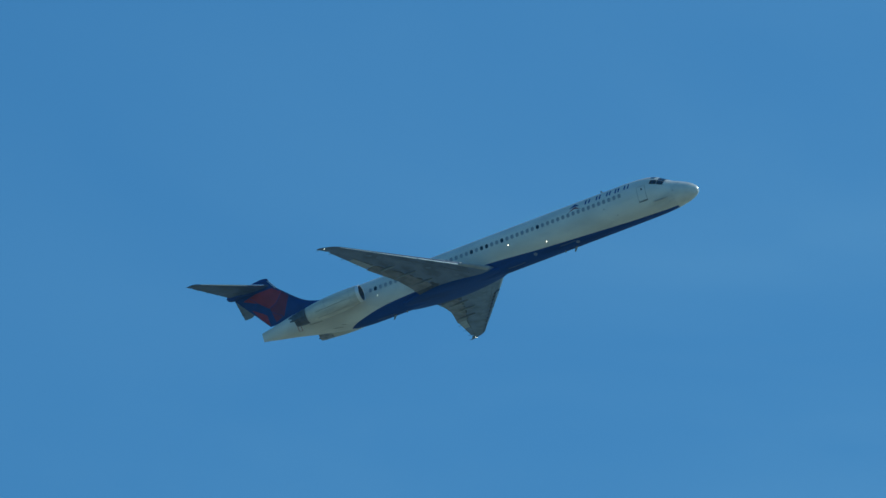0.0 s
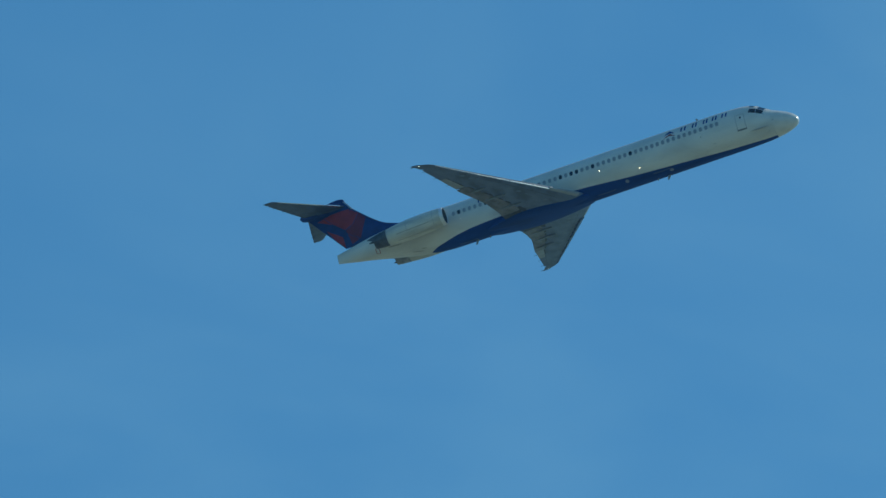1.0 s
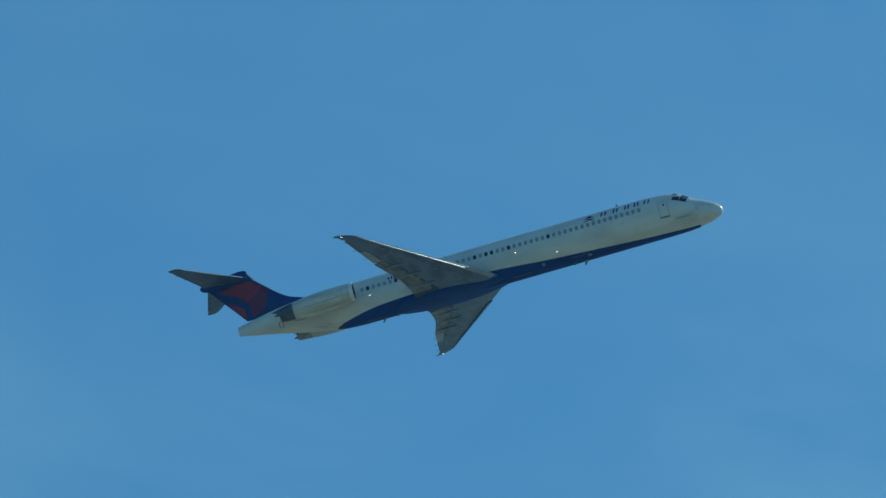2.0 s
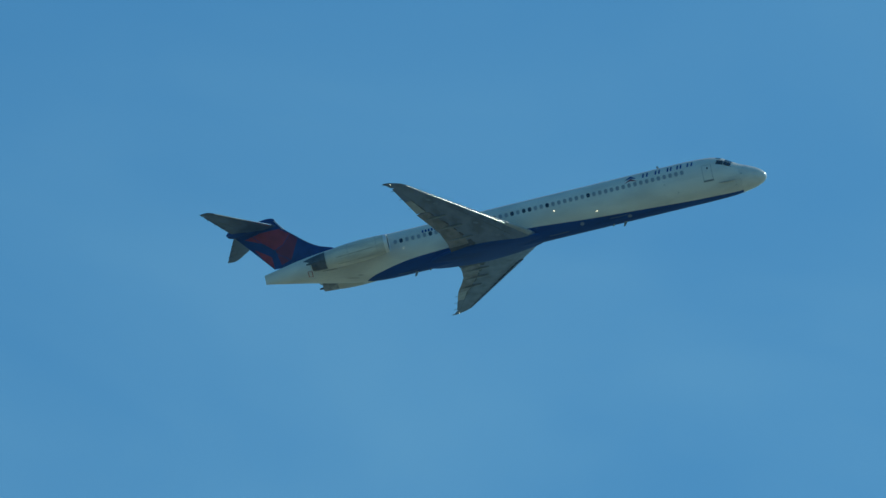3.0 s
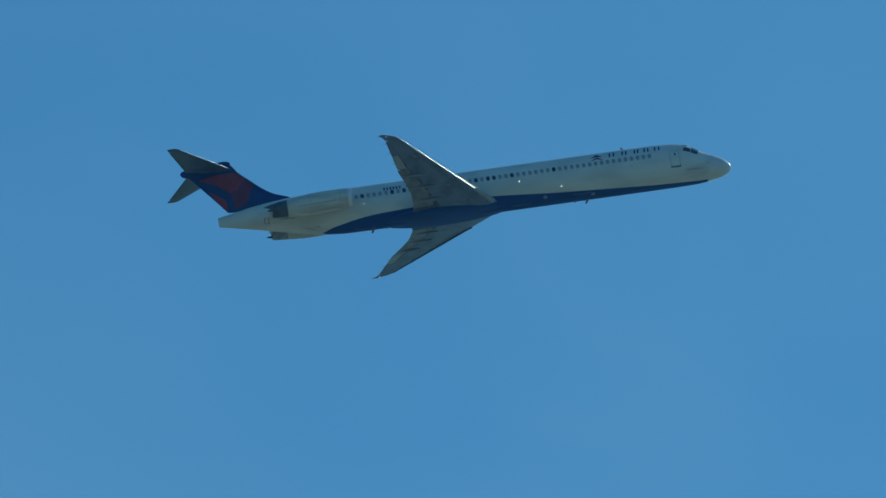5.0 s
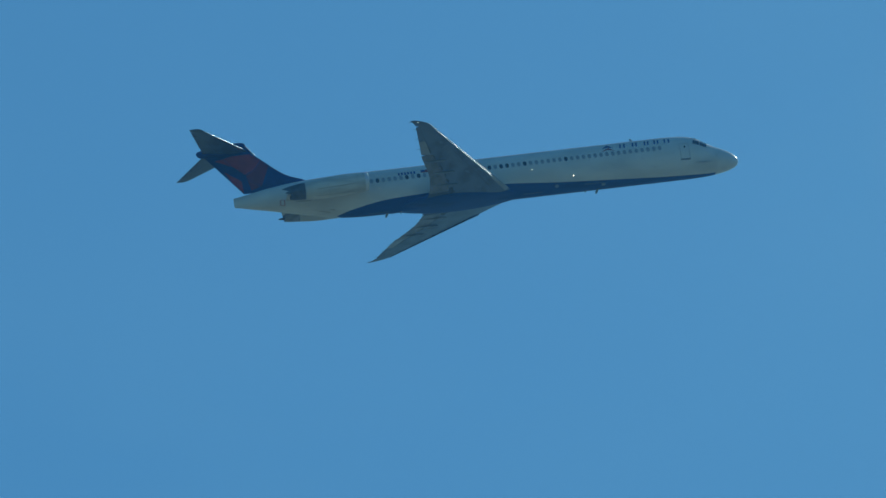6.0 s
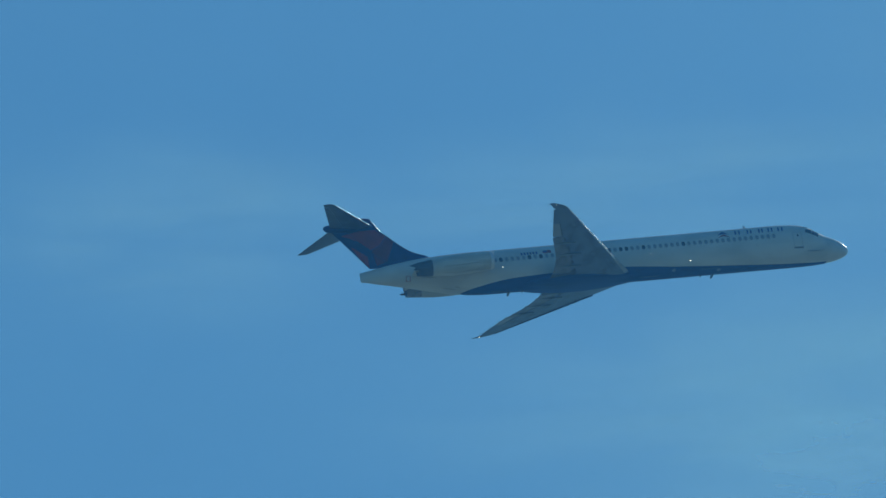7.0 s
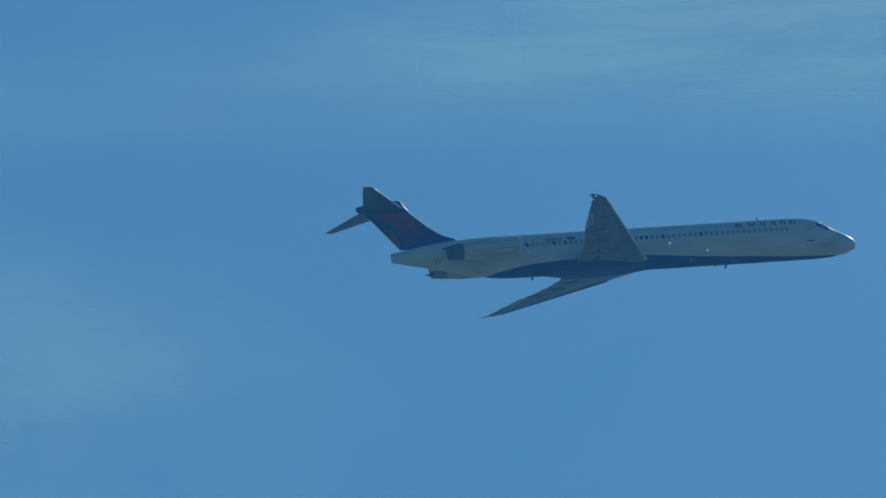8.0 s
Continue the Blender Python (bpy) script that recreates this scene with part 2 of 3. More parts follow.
CH = [0.0, 0.004, 0.015, 0.035, 0.07, 0.13, 0.2, 0.3, 0.42, 0.55, 0.68]


def ring_between(y, side, u0, u1, n=9):
    us = [u0 + (u1 - u0) * (k / n) ** 1.6 for k in range(n + 1)]
    return [wing_point(y, u, side, 1) for u in us[::-1]] + [wing_point(y, u, side, -1) for u in us[1:]]


def panel_ring(y, side, u0, u1, down=0.0, back=0.0, gap=0.0, shrink=1.0):
    """Closed section of a moving panel between two places of the chord, turned down by down degrees about its front."""
    us = [u0 + (u1 - u0) * k / 6 for k in range(7)]
    top = [wing_point(y, u, side, shrink) for u in us]
    bot = [wing_point(y, u, side, -shrink) for u in us]
    piv = (top[0] + bot[0]) / 2
    out = []
    a = radians(down)
    for p in top + bot[::-1]:
        d = p - piv
        x, z = d.x * math.cos(a) - d.z * math.sin(a), d.x * math.sin(a) + d.z * math.cos(a)
        out.append(Vector((piv.x + x - back, p.y, piv.z + z - gap)))
    return out


def build_wing(side, word):
    ys = [0.9, 1.8, 2.6, 3.4, 4.2, 5.0, 5.9, 7, 8.2, 9.8, 11, 12.5, 14, 15.2, 15.5, 15.8, 16.05, 16.25, 16.38, 16.44]
    bm = bmesh.new()
    # box: full chord inboard of the tip, ending before flap and aileron
    def box_end(y):
        return 0.74 if y < 9.8 else (0.76 if y < 15.25 else 1.0)
    rings = []
    for y in ys:
        us = [u for u in CH] + [0.72, box_end(y)]
        us = sorted(set(min(u, box_end(y)) for u in us))
        while len(us) < 13:
            us.append(us[-1])
        us = us[:13]
        us[-1] = box_end(y)
        r = [wing_point(y, u, side, 1) for u in us[::-1]] + [wing_point(y, u, side, -1) for u in us[1:]]
        rings.append(r)
    loft(bm, rings, close=True, cap_start=True, cap_end=True)
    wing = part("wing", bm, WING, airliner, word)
    # slats
    for a, b in ((4.45, 8.2), (8.24, 12.0), (12.04, 15.35)):
        bm = bmesh.new()
        rings = []
        for y in np.linspace(a, b, 5):
            c = trailing(y) - leading(y)
            drop, fwd = 0.022 * c + 0.02, -0.02
            rings.append([p + Vector((fwd, 0, -drop)) for p in ring_between(y, side, 0.0, 0.075, 9)])
        loft(bm, rings, cap_start=True, cap_end=True)
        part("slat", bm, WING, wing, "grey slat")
        bm = bmesh.new()
        rings = []
        for y in np.linspace(a + 0.02, b - 0.02, 5):
            c = trailing(y) - leading(y)
            drop, fwd = 0.022 * c + 0.02, -0.005
            rings.append([p + Vector((fwd, 0, -drop)) for p in ring_between(y, side, 0.0, 0.009, 7)])
        loft(bm, rings, cap_start=True, cap_end=True)
        part("slat_edge", bm, SLAT_METAL, wing, "polished metal slat edge")
        for y in np.linspace(a + 0.5, b - 0.5, 4):
            bm = bmesh.new()
            c = trailing(y) - leading(y)
            p = wing_point(y, 0.085, side, -1)
            bmesh.ops.create_cube(bm, size=1, matrix=Matrix.Translation(p + Vector((0, 0, -0.005))) @ Matrix.Diagonal((0.05 * c, 0.16, 0.05, 1)))
            bmesh.ops.bevel(bm, geom=bm.edges[:], offset=0.012, segments=1, affect="EDGES")
            part("slat_track", bm, GAP, wing, "dark slat track opening")
    bm = bmesh.new()
    rings = []
    for y in np.linspace(1.55, 4.4, 5):
        rings.append([p + Vector((0.05, 0, -0.015)) for p in ring_between(y, side, 0.0, 0.05, 9)])
    loft(bm, rings, cap_start=True, cap_end=True)
    part("inboard_edge", bm, PANEL, wing, "pale grey inboard leading edge")
    # flaps and aileron
    for a, b, name in ((2.55, 5.55, "flap"), (5.6, 9.77, "flap")):
        bm = bmesh.new()
        rings = [panel_ring(y, side, 0.725, 1.0, 4, 0.04, 0.02, 0.92) for y in np.linspace(a, b, 5)]
        loft(bm, rings, cap_start=True, cap_end=True)
        part(name, bm, FLAP, wing, "grimy grey flap set for climb")
    # inner flap end coloured dark for soot and the shade at the wing root
    bm = bmesh.new()
    loft(bm, [panel_ring(y, side, 0.725, 1.0, 3, 0.02, 0.01, 0.92) for y in np.linspace(1.7, 2.5, 4)], cap_start=True, cap_end=True)
    part("flap_root", bm, SOOT_SHADE, wing, "inner flap end darkened for grime and shade")
    for a, b, m, word2 in ((9.79, 12.35, PANEL, "pale grey aileron tab"), (12.4, 15.2, WING, "grey aileron")):
        bm = bmesh.new()
        loft(bm, [panel_ring(y, side, 0.745, 1.0, 0, 0, 0.0, 0.97) for y in np.linspace(a, b, 5)], cap_start=True, cap_end=True)
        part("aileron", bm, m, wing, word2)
    # flap hinge fairings below the wing
    for y, ln in ((3.9, 2.3), (6.3, 2.2), (8.6, 1.9)):
        bm = bmesh.new()
        s0 = trailing(y) - ln * 0.96
        rings = []
        for k in range(11):
            t = k / 10
            r = 0.10 * math.sin(math.pi * min(1, t * 1.02 + 0.01)) ** 0.6 + 0.008
            cx = s0 + ln * t
            u = min(1.0, (cx - leading(y)) / (trailing(y) - leading(y)))
            base = wing_point(y, u, side, -1)
            rings.append([loc(cx, side * y + r * 0.75 * math.cos(q), base.z - 0.05 + r * math.sin(q)) for q in np.linspace(0, 2 * math.pi, 13)[:-1]])
        loft(bm, rings, cap_start=True, cap_end=True)
        part("flap_fairing", bm, FAIRING, wing, "pale grey flap hinge fairing")
    # dark spanwise joints of flap bay and fuel panels on the lower face
    for u, a, b, w in ((0.742, 2.4, 9.7, 0.012), (0.765, 9.9, 15.2, 0.010), (0.17, 2.5, 15.0, 0.005)):
        bm = bmesh.new()
        vs = []
        for y in np.linspace(a, b, 18):
            p, q = wing_point(y, u - w / 2, side, -1), wing_point(y, u + w / 2, side, -1)
            vs.append([bm.verts.new(p + Vector((0, 0, -0.006))), bm.verts.new(q + Vector((0, 0, -0.006)))])
        for m0, m1 in zip(vs, vs[1:]):
            bm.faces.new((m0[0], m0[1], m1[1], m1[0]))
        part("panel_joint", bm, GAP, wing, "dark panel joint")
    # dark patches of grime and painted flap shade along the flap and aileron hinge line, of uneven outline
    rnd = random.Random(7)
    for ya, yb, ua, ub in ((1.95, 3.3, 0.60, 0.80), (4.15, 5.0, 0.66, 0.765), (5.3, 6.0, 0.69, 0.75), (6.6, 7.9, 0.67, 0.765), (8.1, 8.45, 0.70, 0.75),
                           (8.8, 9.75, 0.68, 0.76), (10.0, 11.3, 0.71, 0.79), (11.9, 12.5, 0.73, 0.78)):
        bm = bmesh.new()
        ym, um, n = (ya + yb) / 2, (ua + ub) / 2, 18
        rim = []
        for k in range(n):
            q = 2 * math.pi * k / n
            f = rnd.uniform(0.62, 1.1)
            rim.append((ym + (yb - ya) / 2 * math.cos(q) * min(1.0, f + 0.15), um + (ub - ua) / 4 * math.sin(q) * f))
        vs = [bm.verts.new(wing_point(y, u, side, -1) + Vector((0, 0, -0.009))) for y, u in rim]
        c = bm.verts.new(wing_point(ym, um, side, -1) + Vector((0, 0, -0.009)))
        for k in range(n):
            bm.faces.new((c, vs[k], vs[(k + 1) % n]))
        part("grime_shade_patch", bm, SOOT_SHADE, wing, "dark patch of grime and painted shade at the hinge line")
    # oval access covers
    for k in range(12):
        y = 3.0 + k * 1.0
        for u in (0.30,):
            bm = bmesh.new()
            pts = [wing_point(y + 0.24 * math.sin(t), u + 0.16 * math.cos(t) / (trailing(y) - leading(y)), side, -1) + Vector((0, 0, -0.006)) for t in np.linspace(0, 2 * math.pi, 15)[:-1]]
            bm.faces.new([bm.verts.new(p) for p in pts])
            part("access_cover", bm, COVER, wing)
    # static wicks and tip lamp
    for y in (11.0, 13.0, 14.8, 16.2):
        bm = bmesh.new()
        p = wing_point(y, 1.0, side, 1)
        bmesh.ops.create_cone(bm, segments=6, radius1=0.02, radius2=0.008, depth=0.3, cap_ends=True,
                              matrix=Matrix.Translation(p + Vector((-0.13, 0, 0))) @ Matrix.Rotation(radians(-90), 4, "Y"))
        part("static_wick", bm, GAP, wing)
    bm = bmesh.new()
    p = wing_point(16.1, 0.5, side, -1)
    bmesh.ops.create_uvsphere(bm, u_segments=12, v_segments=8, radius=0.018, matrix=Matrix.Translation(p))
    part("tip_lamp", bm, LAMP, wing, "lit white wingtip lamp")


build_wing(-1, "grey swept wing, starboard, slats out")
build_wing(1, "grey swept wing, port, slats out")


# wing root fairing under the belly, one smooth piece from wing to wing
def build_fairing():
    bm = bmesh.new()
    rings = []
    for s in stations(18.5, 27.5, 0.25):
        t = (s - 18.5) / 9.0
        bulge = max(0.0, math.sin(math.pi * t))
        w, top, low = 0.90 + 1.25 * bulge**0.7, -1.34 + 0.36 * bulge**0.6, -1.74 - 0.15 * bulge**0.9
        zc, h = (top + low) / 2, (top - low) / 2
        ring = []
        for q in np.linspace(0, 2 * math.pi, 49)[:-1]:
            c, d = math.cos(q), math.sin(q)
            p = 2 / (2.0 if d > 0 else 2.5)
            ring.append(loc(s, w * math.copysign(abs(c) ** p, c), zc + h * math.copysign(abs(d) ** p, d)))
        rings.append(ring)
    loft(bm, rings, cap_start=True, cap_end=True)
    part("root_fairing", bm, BLUE, airliner, "dark blue wing root fairing")


build_fairing()

# ---- fin, tailplane ----
FIN = [(0.9, 34.8, 39.80), (1.4, 34.8, 40.20), (1.75, 34.9, 40.47), (2.0, 35.6, 40.67), (2.27, 36.25, 40.88), (2.6, 36.75, 41.14),
       (3.0, 37.25, 41.46), (3.7, 38.0, 42.01), (4.37, 38.71, 42.54), (4.95, 39.12, 42.98)]



def fin_half(s, z, le, te):
    u = (s - le) / (te - le)
    return min(foil(u, 0.10) * (te - le), 0.26)


def fin_point(z, u, side, out=0.0):
    le, te = interp(z, FIN)
    s = le + u * (te - le)
    return loc(s, side * (fin_half(s, z, le, te) + out), z)


def build_fin():
    zs = stations(0.9, 4.95, 0.2)
    us = [0, 0.006, 0.02, 0.05, 0.1, 0.18, 0.28, 0.4, 0.55, 0.69]
    bm = bmesh.new()
    loft(bm, [[fin_point(z, u, 1) for u in us[::-1]] + [fin_point(z, u, -1) for u in us[1:]] for z in zs], cap_start=True, cap_end=True)
    fin = part("fin", bm, FIN_BLUE, airliner, "dark blue fin with red shapes")
    bm = bmesh.new()
    us = [0.695, 0.75, 0.82, 0.9, 1.0]
    loft(bm, [[fin_point(z, u, 1) for u in us[::-1]] + [fin_point(z, u, -1) for u in us] for z in stations(1.15, 4.85, 0.3)], cap_start=True, cap_end=True)
    part("rudder", bm, FIN_BLUE, fin, "dark blue rudder")
    bm = bmesh.new()
    zs = stations(1.9, 4.7, 0.3)
    us = [0, 0.0004, 0.0015, 0.004, 0.014, 0.032]
    loft(bm, [[fin_point(z, u, 1, 0.012) + Vector((0.012, 0, 0)) for u in us[::-1]] + [fin_point(z, u, -1, 0.012) + Vector((0.012, 0, 0)) for u in us[1:]] for z in zs], close=False)
    part("leading_edge", bm, GLOSS_BLUE, fin)
    # red shapes, (station, height) corners
    shapes = [(RED, [(38.72, 4.40), (38.25, 3.85), (38.95, 3.0), (39.7, 2.72), (40.5, 3.45), (41.9, 4.15), (40.6, 4.38)]),
              (DEEP_RED, [(38.22, 3.82), (37.72, 3.2), (38.5, 1.6), (39.35, 1.35), (39.62, 2.66), (38.92, 2.96)]),
              (RED, [(41.3, 3.15), (40.35, 2.46), (40.02, 2.18), (39.98, 1.22), (40.6, 1.95)])]
    for m, pts in shapes:
        for side in (-1, 1):
            bm = bmesh.new()
            f = []
            for s, z in fine_outline(pts, 1):
                f.append(bm.verts.new((s, z, 0)))
            bm.faces.new(f)
            bmesh.ops.triangulate(bm, faces=bm.faces)
            bmesh.ops.subdivide_edges(bm, edges=bm.edges, cuts=5, use_grid_fill=True)
            for v in bm.verts:
                s, z = v.co.x, v.co.y
                le, te = interp(z, FIN)
                v.co = loc(s, side * (fin_half(s, z, le, te) + 0.012), z)
            part("red_shape", bm, m, fin, "red paint shape")
    # dark hinge line of the rudder
    for side in (-1, 1):
        bm = bmesh.new()
        vs = [[bm.verts.new(fin_point(z, u, side, 0.02)) for u in (0.684, 0.70)] for z in stations(1.25, 4.7, 0.2)]
        for a, b in zip(vs, vs[1:]):
            bm.faces.new((a[0], a[1], b[1], b[0]))
        part("hinge_line", bm, FIN_BLUE, fin, "dark rudder hinge line")
    # bullet fairing at the top, widened so its dark blue stands in for tailplane root shade
    bm = bmesh.new()
    rows = [(39.18, 5.05, 0.05, 0.03), (39.28, 5.10, 0.26, 0.09), (39.5, 5.10, 0.38, 0.16), (40.0, 5.06, 0.46, 0.24), (40.8, 4.95, 0.48, 0.36), (41.8, 4.86, 0.42, 0.40),
            (42.5, 4.85, 0.36, 0.33), (43.0, 4.87, 0.29, 0.22), (43.25, 4.90, 0.18, 0.12), (43.33, 4.92, 0.02, 0.02)]
    rings = []
    for s in stations(39.18, 43.33, 0.12):
        z, hz, hw = interp(s, rows)
        rings.append([loc(s, hw * math.cos(q), z + hz * math.sin(q)) for q in np.linspace(0, 2 * math.pi, 25)[:-1]])
    loft(bm, rings, cap_start=True, cap_end=True)
    part("bullet_fairing", bm, FIN_BLUE, fin, "dark blue bullet fairing on the fin top")
    # slanted metal strip up the front of the fin tip and the fairing
    bm = bmesh.new()
    rings = []
    for k in range(9):
        t = k / 8
        z = 4.28 + 0.98 * t
        w = 0.17 * min(1.0, 0.45 + 3 * t, 0.45 + 3 * (1 - t))
        rings.append([loc(38.60 + 0.70 * (z - 4.28) + 0.16 - 0.16 * math.cos(q), w * math.sin(q), z) for q in np.linspace(-1.6, 1.6, 13)])
    loft(bm, rings, close=False)
    part("fairing_nose", bm, DARK_METAL, fin, "dull metal strip on the fairing nose")


build_fin()


def stab_point(y, u, side, up):
    le = 39.38 + (y - 0.3) * 0.725
    te = 42.78 + max(0, y - 0.3) * 0.278
    if y > 5.83:
        le += ((y - 5.83) / 0.23) ** 2 * 0.13
    c = te - le
    return loc(le + u * c, side * y, 4.75 + 0.025 * y + up * foil(u, 0.085) * c)


def build_stab(side):
    ys = [0.1, 1, 2, 3, 4, 5, 5.41, 5.53, 5.83, 5.93, 6.01, 6.06]
    us = [0, 0.006, 0.02, 0.05, 0.1, 0.18, 0.28, 0.4, 0.55, 0.66]
    bm = bmesh.new()
    loft(bm, [[stab_point(y, u if y < 5.5 else u / 0.66, side, 1) for u in us[::-1]] + [stab_point(y, u if y < 5.5 else u / 0.66, side, -1) for u in us[1:]] for y in ys], cap_start=True, cap_end=True)
    st = part("tailplane", bm, STAB_SHADE, airliner, "grey swept tailplane on the fin top")
    bm = bmesh.new()
    us = [0.67, 0.75, 0.85, 1.0]
    loft(bm, [[stab_point(y, u, side, 1) for u in us[::-1]] + [stab_point(y, u, side, -1) for u in us] for y in (0.5, 2, 3.5, 5.40)], cap_start=True, cap_end=True)
    part("elevator", bm, STAB_SHADE, st, "grey elevator")
    bm = bmesh.new()
    us = [0, 0.0004, 0.0015, 0.004, 0.010, 0.022, 0.045]
    loft(bm, [[stab_point(y, u, side, 1) + Vector((0.015, 0, 0.004)) for u in us[::-1]] + [stab_point(y, u, side, -1) + Vector((0.015, 0, -0.004)) for u in us[1:]] for y in (0.55, 2, 3.5, 5.60)], close=False)
    part("leading_edge", bm, METAL, st, "polished metal leading edge")
    for y in (2.2, 3.4, 4.6):
        bm = bmesh.new()
        p = stab_point(y, 0.97, side, -1)
        bmesh.ops.create_cone(bm, segments=8, radius1=0.035, radius2=0.015, depth=0.35, cap_ends=True,
                              matrix=Matrix.Translation(p + Vector((0.05, 0, -0.03))) @ Matrix.Rotation(radians(-90), 4, "Y"))
        part("hinge_fairing", bm, STAB_SHADE, st)


build_stab(-1)
build_stab(1)


# ---- engines ----
def build_engine(side):
    def centre(s):
        t = (s - 30.4) / 6.3
        return 2.62 - 0.06 * t, 0.13 - 0.25 * t

    def ring(s, r, n=40, squash=1.0):
        y, z = centre(s)
        return [loc(s, side * (y + r * squash * math.cos(q)), z + r * math.sin(q)) for q in np.linspace(0, 2 * math.pi, n + 1)[:-1]]
    prof = [(30.5, 0.738), (30.9, 0.785), (31.5, 0.82), (32.5, 0.86), (33.5, 0.85), (34.5, 0.80), (35.5, 0.69)]
    bm = bmesh.new()
    loft(bm, [ring(s, interp(s, prof)[0]) for s in stations(30.62, 35.5, 0.25)])
    eng = part("engine", bm, NACELLE, airliner, "white engine nacelle beside the tail")
    bm = bmesh.new()
    lip = [(30.64, 0.757), (30.5, 0.741), (30.42, 0.727), (30.37, 0.705), (30.355, 0.685), (30.37, 0.668), (30.41, 0.655)]
    loft(bm, [ring(s, r) for s, r in lip])
    part("inlet_lip", bm, LIP, eng, "bright satin metal inlet lip")
    bm = bmesh.new()
    loft(bm, [ring(s, r) for s, r in ((30.41, 0.655), (30.7, 0.62), (31.1, 0.60), (31.4, 0.61))], cap_end=True)
    part("inlet_duct", bm, DUCT, eng, "dark grey engine intake")
    bm = bmesh.new()
    for k in range(24):
        y, z = centre(31.3)
        a0 = 2 * math.pi * k / 24
        pts = []
        for r, d, x in ((0.15, 0.0, 31.22), (0.58, 0.06, 31.20), (0.58, 0.20, 31.36), (0.15, 0.16, 31.36)):
            pts.append(bm.verts.new(loc(x, side * (y + r * math.cos(a0 + d)), z + r * math.sin(a0 + d))))
        bm.faces.new(pts)
    part("fan", bm, BARE, eng, "metal fan blades")
    bm = bmesh.new()
    loft(bm, [ring(s, r) for s, r in ((30.95, 0.01), (31.02, 0.08), (31.15, 0.14), (31.3, 0.17))], cap_start=True)
    part("spinner", bm, BARE, eng)
    # thrust reverser shells and nozzle; the starboard shell's long dark end stands in for pylon shade
    bm = bmesh.new()
    turns = np.linspace(0, 2 * math.pi, 41)[:-1]
    rings = []
    for f, dr in ((0, 0), (0.25, 0), (0.5, 0), (0.75, 0), (1, 0), (1, -0.05), (0.5, -0.12)):
        sec = []
        for q in turns:
            end = 36.70 + (0.62 if side < 0 else 0.1) * max(0.0, math.sin(q + 0.5)) ** 2
            s = 35.5 + f * (end - 35.5)
            r = interp(s, [(35.5, 0.685), (35.9, 0.65), (36.35, 0.60), (36.7, 0.55), (37.35, 0.40)])[0] + dr
            y, z = centre(s)
            sec.append(loc(s, side * (y + r * math.cos(q)), z + r * math.sin(q)))
        rings.append(sec)
    loft(bm, rings)
    darker = side < 0
    part("thrust_reverser", bm, SHELL_DARK if darker else BARE, eng, "dark metal thrust reverser, end lengthened as pylon shade" if darker else "heat-stained metal thrust reverser")
    bm = bmesh.new()
    loft(bm, [ring(s, r) for s, r in ((36.2, 0.48), (36.0, 0.3), (35.9, 0.02))], cap_end=True)
    part("nozzle", bm, GAP, eng, "dark exhaust nozzle")
    # pylon
    bm = bmesh.new()
    rings = []
    for y in (1.0, 1.6, 2.0, 2.4):
        zc = 0.10
        sec = []
        for u in np.linspace(0, 2 * math.pi, 21)[:-1]:
            sx = 34.0 + 2.9 * math.cos(u)
            sec.append(loc(sx, side * y, zc - 0.04 * (sx - 31) + 0.17 * math.sin(u)))
        rings.append(sec)
    loft(bm, rings, cap_start=True, cap_end=True)
    part("pylon", bm, NACELLE, eng, "white engine pylon")
    # actuator fairing and cowl seams
    bm = bmesh.new()
    rings = []
    for s in stations(35.3, 37.1, 0.2):
        t = (s - 35.3) / 1.8
        r = 0.10 * math.sin(math.pi * (0.05 + 0.9 * t)) ** 0.5
        y, z = centre(min(s, 36.6))
        rings.append([loc(s, side * (y + 0.60 - 0.1 * t + r * math.cos(q)), z - 0.12 + 1.2 * r * math.sin(q)) for q in np.linspace(0, 2 * math.pi, 11)[:-1]])
    loft(bm, rings, cap_start=True, cap_end=True)
    part("reverser_fairing", bm, SHELL_DARK, eng, "dark reverser linkage fairing")
    for s in (31.25, 33.6, 35.45):
        bm = bmesh.new()
        r = interp(s, prof)[0] + 0.004
        loft(bm, [ring(s, r), ring(s + 0.035, interp(s + 0.035, prof)[0] + 0.004)])
        part("cowl_seam", bm, FRAME_M, eng)
    # cowl latch lines, coloured darker to draw the shade low on the nacelle
    for deg in (-20, -62):
        bm = bmesh.new()
        vs = []
        for s in stations(31.6, 34.6, 0.3):
            y, z = centre(s)
            r = interp(s, prof)[0] + 0.005
            vs.append([bm.verts.new(loc(s, side * (y + r * math.cos(radians(deg + d))), z + r * math.sin(radians(deg + d)))) for d in (-1.5, 1.5)])
        for a, b in zip(vs, vs[1:]):
            bm.faces.new((a[0], a[1], b[1], b[0]))
        part("latch_shade_line", bm, DRAIN_AND_SHADE, eng, "cowl latch line darkened as nacelle shade")


build_engine(-1)
build_engine(1)

# ---- cabin windows ----
PITCH, FIRST = 0.4803, 14.05 - 16 * 0.4803
DARK = {16, 23, 26, 27, 29, 41, 43, 48}


